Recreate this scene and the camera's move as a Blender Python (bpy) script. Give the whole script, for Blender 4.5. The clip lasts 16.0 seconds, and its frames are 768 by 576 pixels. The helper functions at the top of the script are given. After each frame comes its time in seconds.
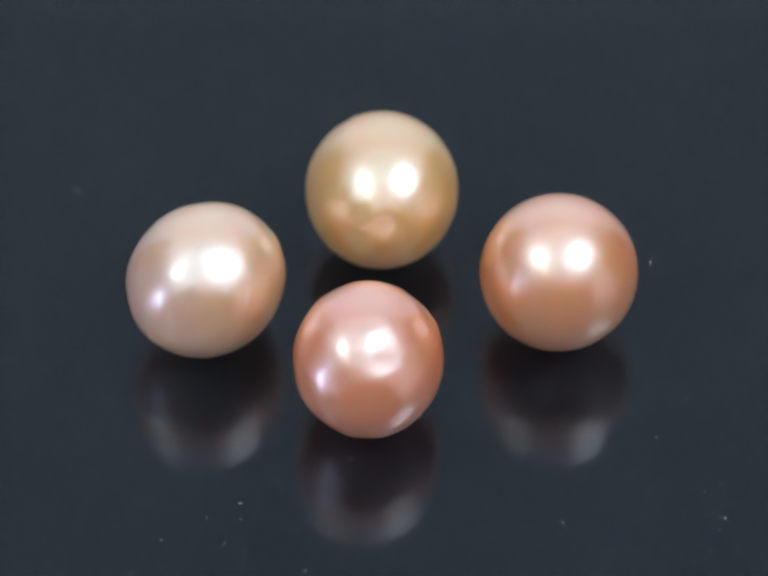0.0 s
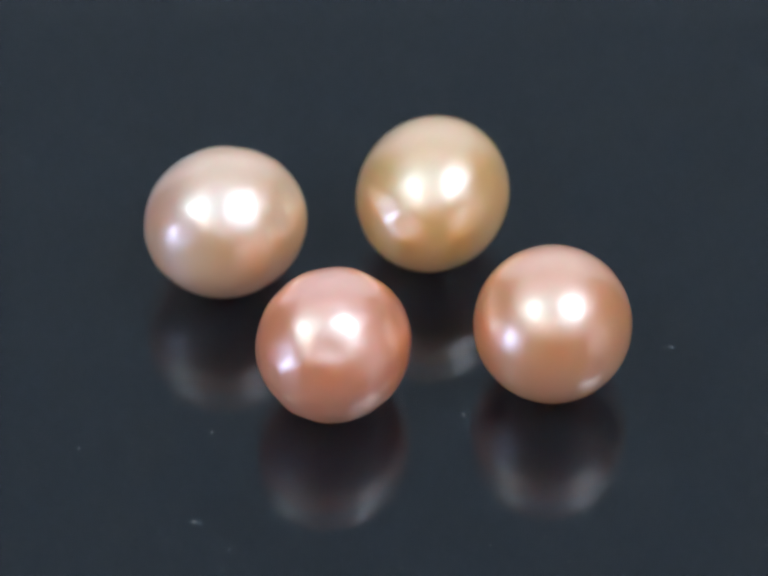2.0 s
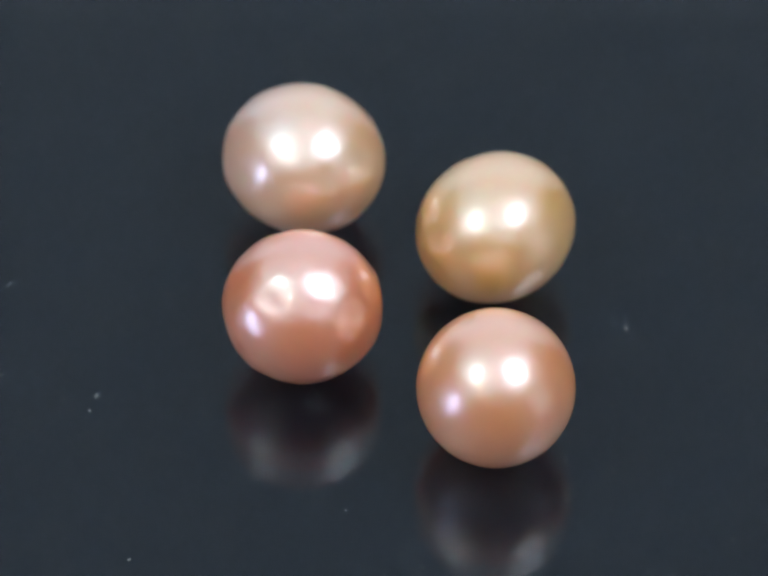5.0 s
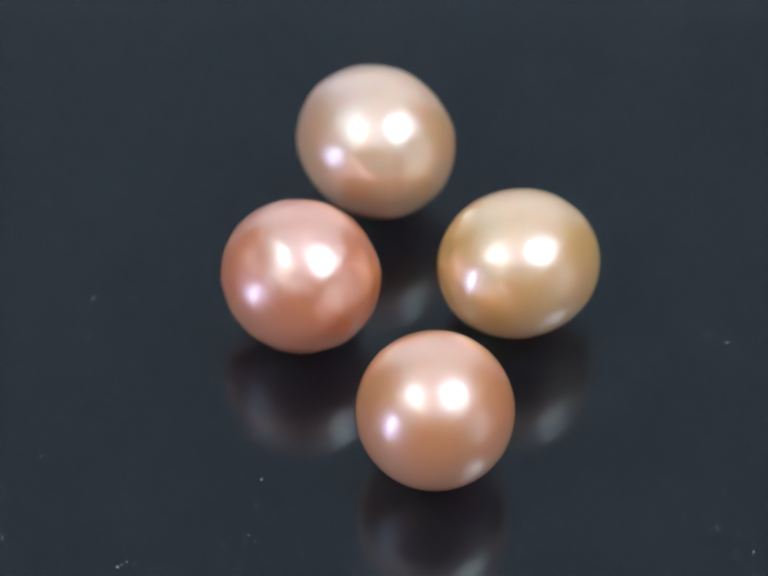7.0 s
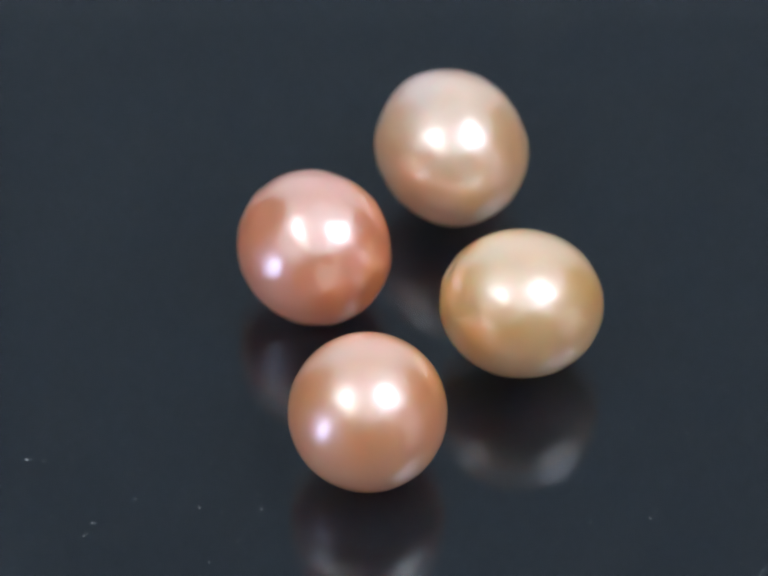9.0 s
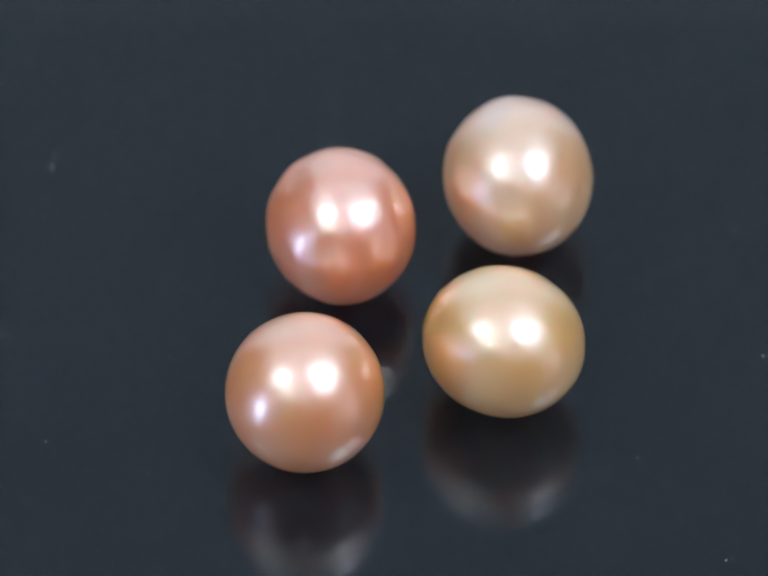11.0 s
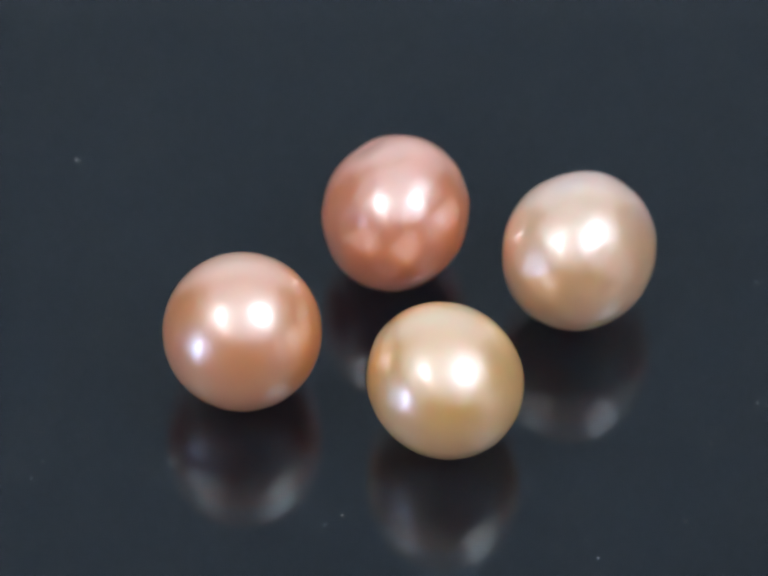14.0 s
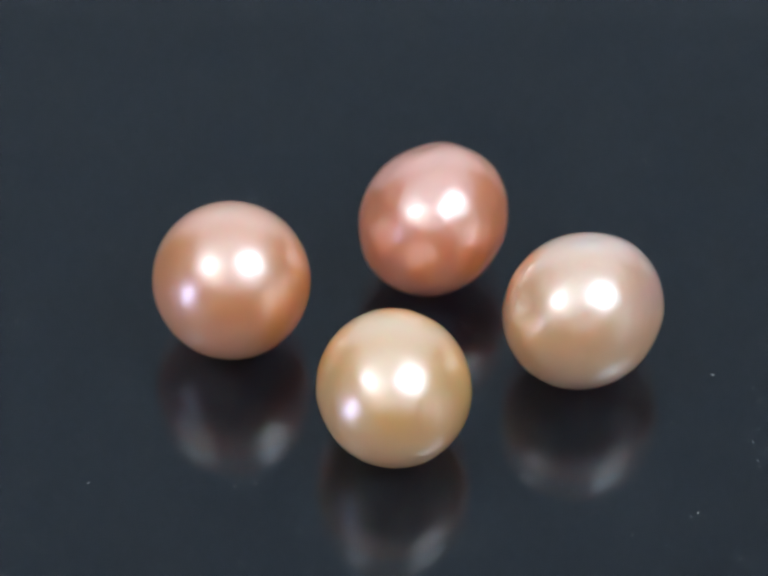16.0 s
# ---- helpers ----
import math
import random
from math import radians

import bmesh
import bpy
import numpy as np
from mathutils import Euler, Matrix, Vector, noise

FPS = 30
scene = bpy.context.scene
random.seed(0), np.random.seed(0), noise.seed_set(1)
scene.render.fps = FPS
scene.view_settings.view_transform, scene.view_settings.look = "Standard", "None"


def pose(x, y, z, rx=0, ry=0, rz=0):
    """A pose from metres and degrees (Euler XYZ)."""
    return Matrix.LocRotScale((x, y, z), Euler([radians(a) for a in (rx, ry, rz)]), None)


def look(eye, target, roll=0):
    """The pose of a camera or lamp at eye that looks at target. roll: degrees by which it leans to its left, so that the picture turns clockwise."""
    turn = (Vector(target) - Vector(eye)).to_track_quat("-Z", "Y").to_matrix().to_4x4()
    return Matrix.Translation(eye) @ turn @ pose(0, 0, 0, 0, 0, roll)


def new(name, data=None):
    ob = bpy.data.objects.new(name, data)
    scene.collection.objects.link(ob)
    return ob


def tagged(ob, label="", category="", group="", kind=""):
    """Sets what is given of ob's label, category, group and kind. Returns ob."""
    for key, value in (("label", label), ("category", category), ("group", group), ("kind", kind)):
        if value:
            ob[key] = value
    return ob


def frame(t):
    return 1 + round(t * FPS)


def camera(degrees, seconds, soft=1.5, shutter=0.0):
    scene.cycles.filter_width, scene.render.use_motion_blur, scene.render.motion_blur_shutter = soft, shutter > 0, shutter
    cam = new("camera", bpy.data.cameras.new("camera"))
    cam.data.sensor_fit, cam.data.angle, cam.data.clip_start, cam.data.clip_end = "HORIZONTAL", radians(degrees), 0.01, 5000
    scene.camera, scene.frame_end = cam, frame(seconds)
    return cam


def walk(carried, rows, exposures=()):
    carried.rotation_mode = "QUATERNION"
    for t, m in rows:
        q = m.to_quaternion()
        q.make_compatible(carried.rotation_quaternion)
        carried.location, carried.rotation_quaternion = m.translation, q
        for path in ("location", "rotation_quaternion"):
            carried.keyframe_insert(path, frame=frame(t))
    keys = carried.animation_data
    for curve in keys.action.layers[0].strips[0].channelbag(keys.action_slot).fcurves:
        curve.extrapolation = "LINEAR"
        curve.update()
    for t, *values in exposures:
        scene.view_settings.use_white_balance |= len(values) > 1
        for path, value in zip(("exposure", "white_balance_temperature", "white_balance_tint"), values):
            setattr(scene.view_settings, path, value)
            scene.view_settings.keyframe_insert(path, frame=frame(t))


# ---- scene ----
# Metres; the plate's top is z = 0 and the turntable's axis is x = y = 0.
MM = 0.001
CLIP = 16.0
RATE = -11.685            # degrees a second, clockwise from above
EYE = (-0.000586, -0.209426, 0.264817)
AIM = (-0.000586, -0.000160, 0.004)

cam = camera(6.69, CLIP, soft=2.6)
cam.data.dof.use_dof = True
cam.data.dof.focus_distance = 0.3285
cam.data.dof.aperture_fstop = 38
VIEW = look(EYE, AIM, 0.42)
walk(cam, [(0.0, VIEW), (CLIP, VIEW)])

# ---- light ----
scene.view_settings.exposure = 0.0


def world():
    w = bpy.data.worlds.new("world")
    w.use_nodes = True
    nt = w.node_tree
    sky = nt.nodes.new("ShaderNodeTexSky")
    sky.sky_type = "NISHITA"
    sky.sun_disc = False
    sky.sun_elevation, sky.sun_rotation = radians(35), radians(250)
    nt.links.new(sky.outputs[0], nt.nodes["Background"].inputs["Color"])
    nt.nodes["Background"].inputs["Strength"].default_value = 0.08
    scene.world = w


def area_lamp(name, way, distance, width, height, watts, colour, shape="RECTANGLE"):
    data = bpy.data.lights.new(name, "AREA")
    data.shape, data.size, data.size_y = shape, width, height
    data.energy, data.color = watts, colour
    ob = new(name, data)
    at = Vector(way).normalized() * distance
    ob.matrix_world = look(at, (0, 0, 0.004))
    return ob


world()
area_lamp("key_lamp", (0.455, -0.225, 0.862), 0.70, 0.28, 0.28, 2.4, (0.80, 0.92, 1.0), "ELLIPSE")
area_lamp("second_lamp", (-0.50, -0.255, 0.828), 0.70, 0.20, 0.13, 1.05, (0.84, 0.98, 1.0), "ELLIPSE")
area_lamp("window_light", (-0.88, -0.46, 0.09), 1.15, 0.12, 0.32, 2.5, (0.58, 0.68, 1.0))
area_lamp("bulb", (-0.36, -0.545, 0.757), 0.62, 0.05, 0.05, 0.12, (1.0, 0.93, 0.72), "ELLIPSE")
area_lamp("side_window_light", (0.90, -0.43, 0.11), 1.15, 0.60, 0.50, 0.6, (0.84, 0.88, 1.0))


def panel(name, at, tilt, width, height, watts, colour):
    """An added lit sheet that faces down, tipped about x by so many degrees."""
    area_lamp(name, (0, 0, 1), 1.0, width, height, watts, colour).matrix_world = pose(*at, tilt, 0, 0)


# Added fill sheet, not a window: pales the pearls' tops from behind
panel("back_fill_panel", (0.0, 1.24, 0.48), -90, 2.5, 0.98, 5.3, (0.71, 0.86, 1.0))
panel("ceiling_panel", (0.0, -0.28, 0.985), 0, 2.5, 1.94, 10.3, (0.71, 0.86, 1.0))
# Added dim strip, placed to cover just what the plate mirrors to the camera
panel("dim_mirrored_strip", (0.0, 0.795, 0.985), 0, 2.5, 0.21, 0.16, (0.64, 0.80, 1.0))
panel("rear_ceiling_panel", (0.0, 1.075, 0.985), 0, 2.5, 0.35, 1.85, (0.71, 0.86, 1.0))


# ---- materials ----
def material(name):
    m = bpy.data.materials.new(name)
    m.use_nodes = True
    return m, m.node_tree, m.node_tree.nodes["Principled BSDF"]


def link(nt, a, out, b, inp):
    nt.links.new(a.outputs[out], b.inputs[inp])


def noise_node(nt, scale, detail=3.0):
    tc = nt.nodes.new("ShaderNodeTexCoord")
    n = nt.nodes.new("ShaderNodeTexNoise")
    n.inputs["Scale"].default_value, n.inputs["Detail"].default_value = scale, detail
    link(nt, tc, "Object", n, "Vector")
    return n


def ramp_node(nt, source, out, stops):
    r = nt.nodes.new("ShaderNodeValToRGB")
    while len(r.color_ramp.elements) < len(stops):
        r.color_ramp.elements.new(0.5)
    for e, (p, c) in zip(r.color_ramp.elements, stops):
        e.position, e.color = p, (*c, 1.0)
    link(nt, source, out, r, "Fac")
    return r


def nacre(name, a, b, c, sheen, side=None, reach=0.0025):
    """Pearl: three close tints drifting over the ball, light that soaks into it, thin bright layers under a clearer skin."""
    m, nt, p = material(name)
    n = noise_node(nt, 140.0, 2.0)
    tint, out = n, "Fac"
    if side:
        # the first tint gathers on one side of the pearl
        dot = nt.nodes.new("ShaderNodeVectorMath")
        dot.operation = "DOT_PRODUCT"
        dot.inputs[1].default_value = Vector(side).normalized() * -38.0
        link(nt, nt.nodes["Texture Coordinate"], "Object", dot, 0)
        total = nt.nodes.new("ShaderNodeMath")
        total.operation = "ADD"
        link(nt, n, "Fac", total, 0)
        link(nt, dot, "Value", total, 1)
        tint, out = total, "Value"
    r = ramp_node(nt, tint, out, [(0.32, a), (0.5, b), (0.68, c)])
    link(nt, r, "Color", p, "Base Color")
    p.subsurface_method = "RANDOM_WALK"
    p.inputs["Subsurface Weight"].default_value = 0.65
    p.inputs["Subsurface Radius"].default_value = (1.0, 0.45, 0.25)
    p.inputs["Subsurface Scale"].default_value = reach
    p.inputs["Roughness"].default_value = 0.40
    orient = noise_node(nt, 230.0, 1.0)
    hue = ramp_node(nt, orient, "Fac", [(0.36, (0.90, 1.0, 1.0)), (0.5, sheen), (0.64, (1.0, 0.88, 0.93))])
    link(nt, hue, "Color", p, "Specular Tint")
    p.inputs["IOR"].default_value = 5.8
    p.inputs["Specular IOR Level"].default_value = 0.5
    p.inputs["Coat Weight"].default_value = 1.0
    p.inputs["Coat Roughness"].default_value = 0.095
    p.inputs["Coat IOR"].default_value = 1.42
    fine = noise_node(nt, 900.0, 4.0)
    bump = nt.nodes.new("ShaderNodeBump")
    bump.inputs["Strength"].default_value, bump.inputs["Distance"].default_value = 0.05, 0.0002
    link(nt, fine, "Fac", bump, "Height")
    ripple = noise_node(nt, 420.0, 2.0)
    wave = nt.nodes.new("ShaderNodeBump")
    wave.inputs["Strength"].default_value, wave.inputs["Distance"].default_value = 0.6, 0.00012
    link(nt, ripple, "Fac", wave, "Height")
    link(nt, bump, "Normal", wave, "Normal")
    link(nt, wave, "Normal", p, "Normal")
    link(nt, wave, "Normal", p, "Coat Normal")
    return m


def glass():
    m, nt, p = material("clear_glass")
    p.inputs["Base Color"].default_value = (0.93, 0.97, 1.0, 1.0)
    p.inputs["Roughness"].default_value = 0.0
    p.inputs["IOR"].default_value = 1.48
    p.inputs["Transmission Weight"].default_value = 1.0
    return m


def black_paint():
    m, nt, p = material("black_satin_paint")
    n = noise_node(nt, 220.0, 5.0)
    r = ramp_node(nt, n, "Fac", [(0.3, (0.0006, 0.0022, 0.0048)), (0.7, (0.0010, 0.0032, 0.0066))])
    link(nt, r, "Color", p, "Base Color")
    p.inputs["Roughness"].default_value = 0.6
    p.inputs["Specular IOR Level"].default_value = 0.03
    return m


def wall_paint(name, colour):
    m, nt, p = material(name)
    n = noise_node(nt, 6.0, 4.0)
    d = tuple(v * 0.93 for v in colour)
    r = ramp_node(nt, n, "Fac", [(0.35, d), (0.65, colour)])
    link(nt, r, "Color", p, "Base Color")
    p.inputs["Roughness"].default_value = 0.8
    return m


def lint_fibre():
    m, nt, p = material("pale_dust")
    geo = nt.nodes.new("ShaderNodeNewGeometry")
    r = ramp_node(nt, geo, "Random Per Island", [(0.0, (0.05, 0.055, 0.06)), (0.72, (0.12, 0.13, 0.135)), (0.93, (0.38, 0.39, 0.39)), (1.0, (0.80, 0.80, 0.79))])
    link(nt, r, "Color", p, "Base Color")
    p.inputs["Roughness"].default_value = 0.5
    return m


GLASS, BLACK, DUST = glass(), black_paint(), lint_fibre()
WALL = wall_paint("white_wall_paint", (0.72, 0.78, 0.84))
BROWN = wall_paint("brown_wall_paint", (0.11, 0.065, 0.04))
MID = wall_paint("taupe_wall_paint", (0.20, 0.16, 0.13))
CEIL = wall_paint("white_ceiling_paint", (0.82, 0.82, 0.81))
DARK_TABLE = wall_paint("dark_grey_table_lacquer", (0.03, 0.03, 0.03))


# ---- building ----
def mesh_of(bm, name, smooth=False):
    me = bpy.data.meshes.new(name)
    bm.normal_update()
    bm.to_mesh(me)
    bm.free()
    for f in me.polygons:
        f.use_smooth = smooth
    return me


def part(name, bm, mat, parent, label="", smooth=False):
    ob = new(name, mesh_of(bm, name, smooth))
    ob.data.materials.append(mat)
    ob.parent = parent
    return tagged(ob, label)


def box(bm, x0, x1, y0, y1, z0, z1):
    v = [bm.verts.new((x, y, z)) for z in (z0, z1) for y in (y0, y1) for x in (x0, x1)]
    for f in ((0, 2, 3, 1), (4, 5, 7, 6), (0, 1, 5, 4), (2, 6, 7, 3), (0, 4, 6, 2), (1, 3, 7, 5)):
        bm.faces.new([v[i] for i in f])


def lathe(bm, profile, n=160):
    """A turned solid about z from (radius, height) pairs that begin and end on the axis."""
    rings = []
    for r, z in profile:
        if r == 0:
            rings.append([bm.verts.new((0, 0, z))])
        else:
            rings.append([bm.verts.new((r * math.cos(2 * math.pi * i / n), r * math.sin(2 * math.pi * i / n), z)) for i in range(n)])
    for a, b in zip(rings, rings[1:]):
        for i in range(n):
            j = (i + 1) % n
            if len(a) == 1:
                bm.faces.new((a[0], b[j], b[i]))
            elif len(b) == 1:
                bm.faces.new((a[i], a[j], b[0]))
            else:
                bm.faces.new((a[i], a[j], b[j], b[i]))
    bmesh.ops.recalc_face_normals(bm, faces=bm.faces[:])


# ---- the room ----
FLOOR, TOP, HALF, T = -0.035, 1.02, 1.3, 0.06


def structure(name, mat, *boxes):
    bm = bmesh.new()
    for b in boxes:
        box(bm, *b)
    ob = new(name, mesh_of(bm, name))
    ob.data.materials.append(mat)
    return tagged(ob, kind="structure")


structure("tabletop", DARK_TABLE, (-HALF, HALF, -HALF, HALF, FLOOR - 0.04, FLOOR))
structure("wall_north", WALL, (-HALF - T, HALF + T, HALF, HALF + T, FLOOR, TOP))
structure("wall_south", BROWN, (-HALF - T, HALF + T, -HALF - T, -HALF, FLOOR, TOP))
structure("wall_east", MID, (HALF, HALF + T, -HALF, HALF, FLOOR, TOP))
structure("wall_west", MID, (-HALF - T, -HALF, -HALF, HALF, FLOOR, TOP))
structure("ceiling", CEIL, (-HALF - T, HALF + T, -HALF - T, HALF + T, TOP, TOP + T))

# ---- the turntable ----
PLATE_R, GLASS_T, GAP = 0.090, 1.34 * MM, 0.05 * MM


def turntable():
    root = new("turntable")
    bm = bmesh.new()
    t = GLASS_T
    lathe(bm, [(0, 0), (PLATE_R - 0.0004, 0), (PLATE_R, -0.0004), (PLATE_R, -t + 0.0004), (PLATE_R - 0.0004, -t), (0, -t)])
    pane = part("glass_plate", bm, GLASS, root, "clear round glass plate with a polished edge")
    pane.visible_shadow = False
    bm = bmesh.new()
    z = -t - GAP
    lathe(bm, [(0, z), (PLATE_R - 0.001, z), (PLATE_R, z - 0.001), (PLATE_R, z - 0.012), (PLATE_R - 0.004, z - 0.016), (0, z - 0.016)])
    part("platter", bm, BLACK, root, "black satin platter under the glass")
    bm = bmesh.new()
    lathe(bm, [(0, z - 0.016), (0.06, z - 0.016), (0.065, z - 0.019), (0.065, FLOOR), (0, FLOOR)])
    part("foot", bm, BLACK, root, "black round foot")
    return tagged(root, "black turntable with a round clear glass plate, slightly dusty", "turntable")


def dust():
    """Flecks and short fibres lying in loose drifts on the plate."""
    rng = random.Random(7)
    verts, faces = [], []
    for i in range(110000):
        r, a = 0.036 * math.sqrt(rng.random()), rng.uniform(0, 2 * math.pi)
        x, y = r * math.cos(a), r * math.sin(a)
        drift = 0.35 * noise.noise(Vector((x, y, 0)) * 260) + 0.6 * noise.noise(Vector((x, y, 0.02)) * 800)
        if rng.random() > (0.5 + 0.8 * drift) * min(1.0, 0.2 + (r / 0.015) ** 3):
            continue
        size = 0.019 * MM + 0.024 * MM * rng.random() ** 6
        if rng.random() < 0.0002:
            size *= 2.2
        long = size * (1 + 1.6 * rng.random() ** 3)
        w = rng.uniform(0, math.pi)
        k = len(verts)
        for j in range(5):
            b = 2 * math.pi * j / 5
            u, v = long * math.cos(b) * rng.uniform(0.7, 1.1), size * math.sin(b) * rng.uniform(0.7, 1.1)
            verts.append((x + u * math.cos(w) - v * math.sin(w), y + u * math.sin(w) + v * math.cos(w), 0.002 * MM))
        verts.append((x, y, 0.016 * MM))
        faces += [(k + j, k + (j + 1) % 5, k + 5) for j in range(5)]
    me = bpy.data.meshes.new("dust")
    me.from_pydata(verts, [], faces)
    me.materials.append(DUST)
    return tagged(new("dust", me), "fine pale dust flecks on the dark plate", "dust", kind="stuff")


# ---- the pearls ----
def pearl(label, place, spread, mat, lumps, marks):
    """An off-round ball: its spread matrix in square millimetres, with dents and flats."""
    s = np.array(spread)
    w, v = np.linalg.eigh(s)
    root = v @ np.diag(np.sqrt(w)) @ v.T
    bm = bmesh.new()
    bmesh.ops.create_icosphere(bm, subdivisions=6, radius=1.0)
    ways = [(kind, Vector(d).normalized(), width, depth) for kind, d, width, depth in marks]
    for vert in bm.verts:
        u = vert.co.normalized()
        add = lumps * noise.noise(u * 1.9 + Vector((*place, 0)) * 3) + 0.6 * lumps * noise.noise(u * 3.6 + Vector((*place, 0)))
        add += 0.18 * lumps * noise.noise(u * 6.5 + Vector((*place, 5)))
        for kind, d, width, depth in ways:
            if kind == "dent":
                add -= depth * math.exp(-(u.angle(d, 0.0) / width) ** 2)
            elif kind == "lip":
                high, low = (d + Vector((0, 0, 0.9 * width))).normalized(), (d - Vector((0, 0, 0.9 * width))).normalized()
                add -= depth * (math.exp(-(u.angle(high, 0.0) / width) ** 2) - math.exp(-(u.angle(low, 0.0) / width) ** 2))
            else:
                x = (u.dot(d) - math.cos(width)) / 0.035
                add -= depth * 4.0 * 0.035 * (math.log1p(math.exp(x)) if x < 30 else x)
        p = Vector(root @ np.array(u))
        vert.co = (p + u * add) * MM
    low = min(vert.co.z for vert in bm.verts)
    ob = new("pearl", mesh_of(bm, "pearl", True))
    ob.data.materials.append(mat)
    tagged(ob, label, "pearl", "loose pearls on the turntable")
    return ob, (place[0] * MM, place[1] * MM, -low)


CREAM = nacre("cream_nacre", (0.88, 0.44, 0.33), (0.91, 0.47, 0.19), (0.92, 0.44, 0.13), (1.0, 0.95, 0.98), (-0.2, -0.9, -0.1))
YELLOW = nacre("yellow_nacre", (0.95, 0.45, 0.10), (0.96, 0.455, 0.06), (0.95, 0.46, 0.04), (1.0, 0.93, 0.97))
PINK = nacre("pink_nacre", (0.92, 0.275, 0.035), (0.95, 0.275, 0.012), (0.94, 0.295, 0.025), (1.0, 0.98, 0.99))
CORAL = nacre("coral_nacre", (0.90, 0.205, 0.012), (0.94, 0.205, 0.003), (0.92, 0.225, 0.006), (1.0, 0.98, 1.0))

# marks: "dent" (way, width, depth), "lip" (way, width, height: a hollow over a swelling),
# "flat" (way, half-width, share of the cap that is gone)
PEARLS = [
    pearl("oval creamy white pearl with a faint rose sheen", (-9.663, 0.324),
          ((16.53, 1.466, -0.080), (1.466, 16.68, -0.295), (-0.080, -0.295, 15.62)), CREAM, 0.045,
          [("flat", (-0.05, -0.88, 0.40), 0.36, 0.35), ("flat", (0.29, -0.41, 0.87), 0.33, 0.25), ("lip", (0.85, -0.20, 0.49), 0.17, 0.05),
           ("lip", (0.81, 0.40, 0.47), 0.17, 0.05), ("dent", (0.16, 0.87, 0.47), 0.09, 0.05), ("dent", (-0.17, 0.93, 0.33), 0.08, 0.05)]),
    pearl("oval pale golden yellow pearl with satin lustre", (-0.735, 6.442),
          ((15.62, -0.253, 0.587), (-0.253, 17.59, 0.334), (0.587, 0.334, 14.76)), YELLOW, 0.035,
          [("lip", (0.02, -0.94, 0.35), 0.13, 0.07), ("lip", (-0.30, -0.83, 0.47), 0.11, 0.04), ("lip", (0.65, -0.62, 0.45), 0.18, 0.03)]),
    pearl("round peach pink pearl with satin lustre", (8.320, 0.846),
          ((16.33, 0.003, 0.158), (0.003, 16.10, -0.027), (0.158, -0.027, 16.91)), PINK, 0.012,
          [("dent", (0.09, -0.935, 0.345), 0.045, 0.016), ("dent", (0.715, -0.60, 0.355), 0.035, 0.012), ("dent", (0.635, 0.615, 0.47), 0.035, 0.012)]),
    pearl("off-round deep coral pink pearl with shallow dents", (-1.353, -4.703),
          ((14.64, 0.797, -1.029), (0.797, 16.42, -0.048), (-1.029, -0.048, 15.22)), CORAL, 0.06,
          [("flat", (0.35, -0.655, 0.67), 0.37, 0.5), ("lip", (0.26, -0.70, 0.66), 0.15, 0.045),
           ("lip", (0.85, 0.32, 0.44), 0.16, 0.055), ("lip", (0.57, 0.72, 0.40), 0.16, 0.055),
           ("lip", (0.12, 0.93, 0.35), 0.16, 0.055), ("lip", (-0.58, 0.65, 0.49), 0.16, 0.055)]),
]
TABLE, FLECKS = turntable(), dust()


def turned(x, y, z, t):
    a = radians(RATE * t)
    return pose(x * math.cos(a) - y * math.sin(a), x * math.sin(a) + y * math.cos(a), z, 0, 0, RATE * t)


def motions():
    times = [i * 0.25 for i in range(int(CLIP * 4) + 1)]
    for thing, (x, y, z) in PEARLS:
        walk(thing, [(t, turned(x, y, z, t)) for t in times])
    for thing in (TABLE, FLECKS):
        walk(thing, [(t, turned(0, 0, 0, t)) for t in times])


motions()
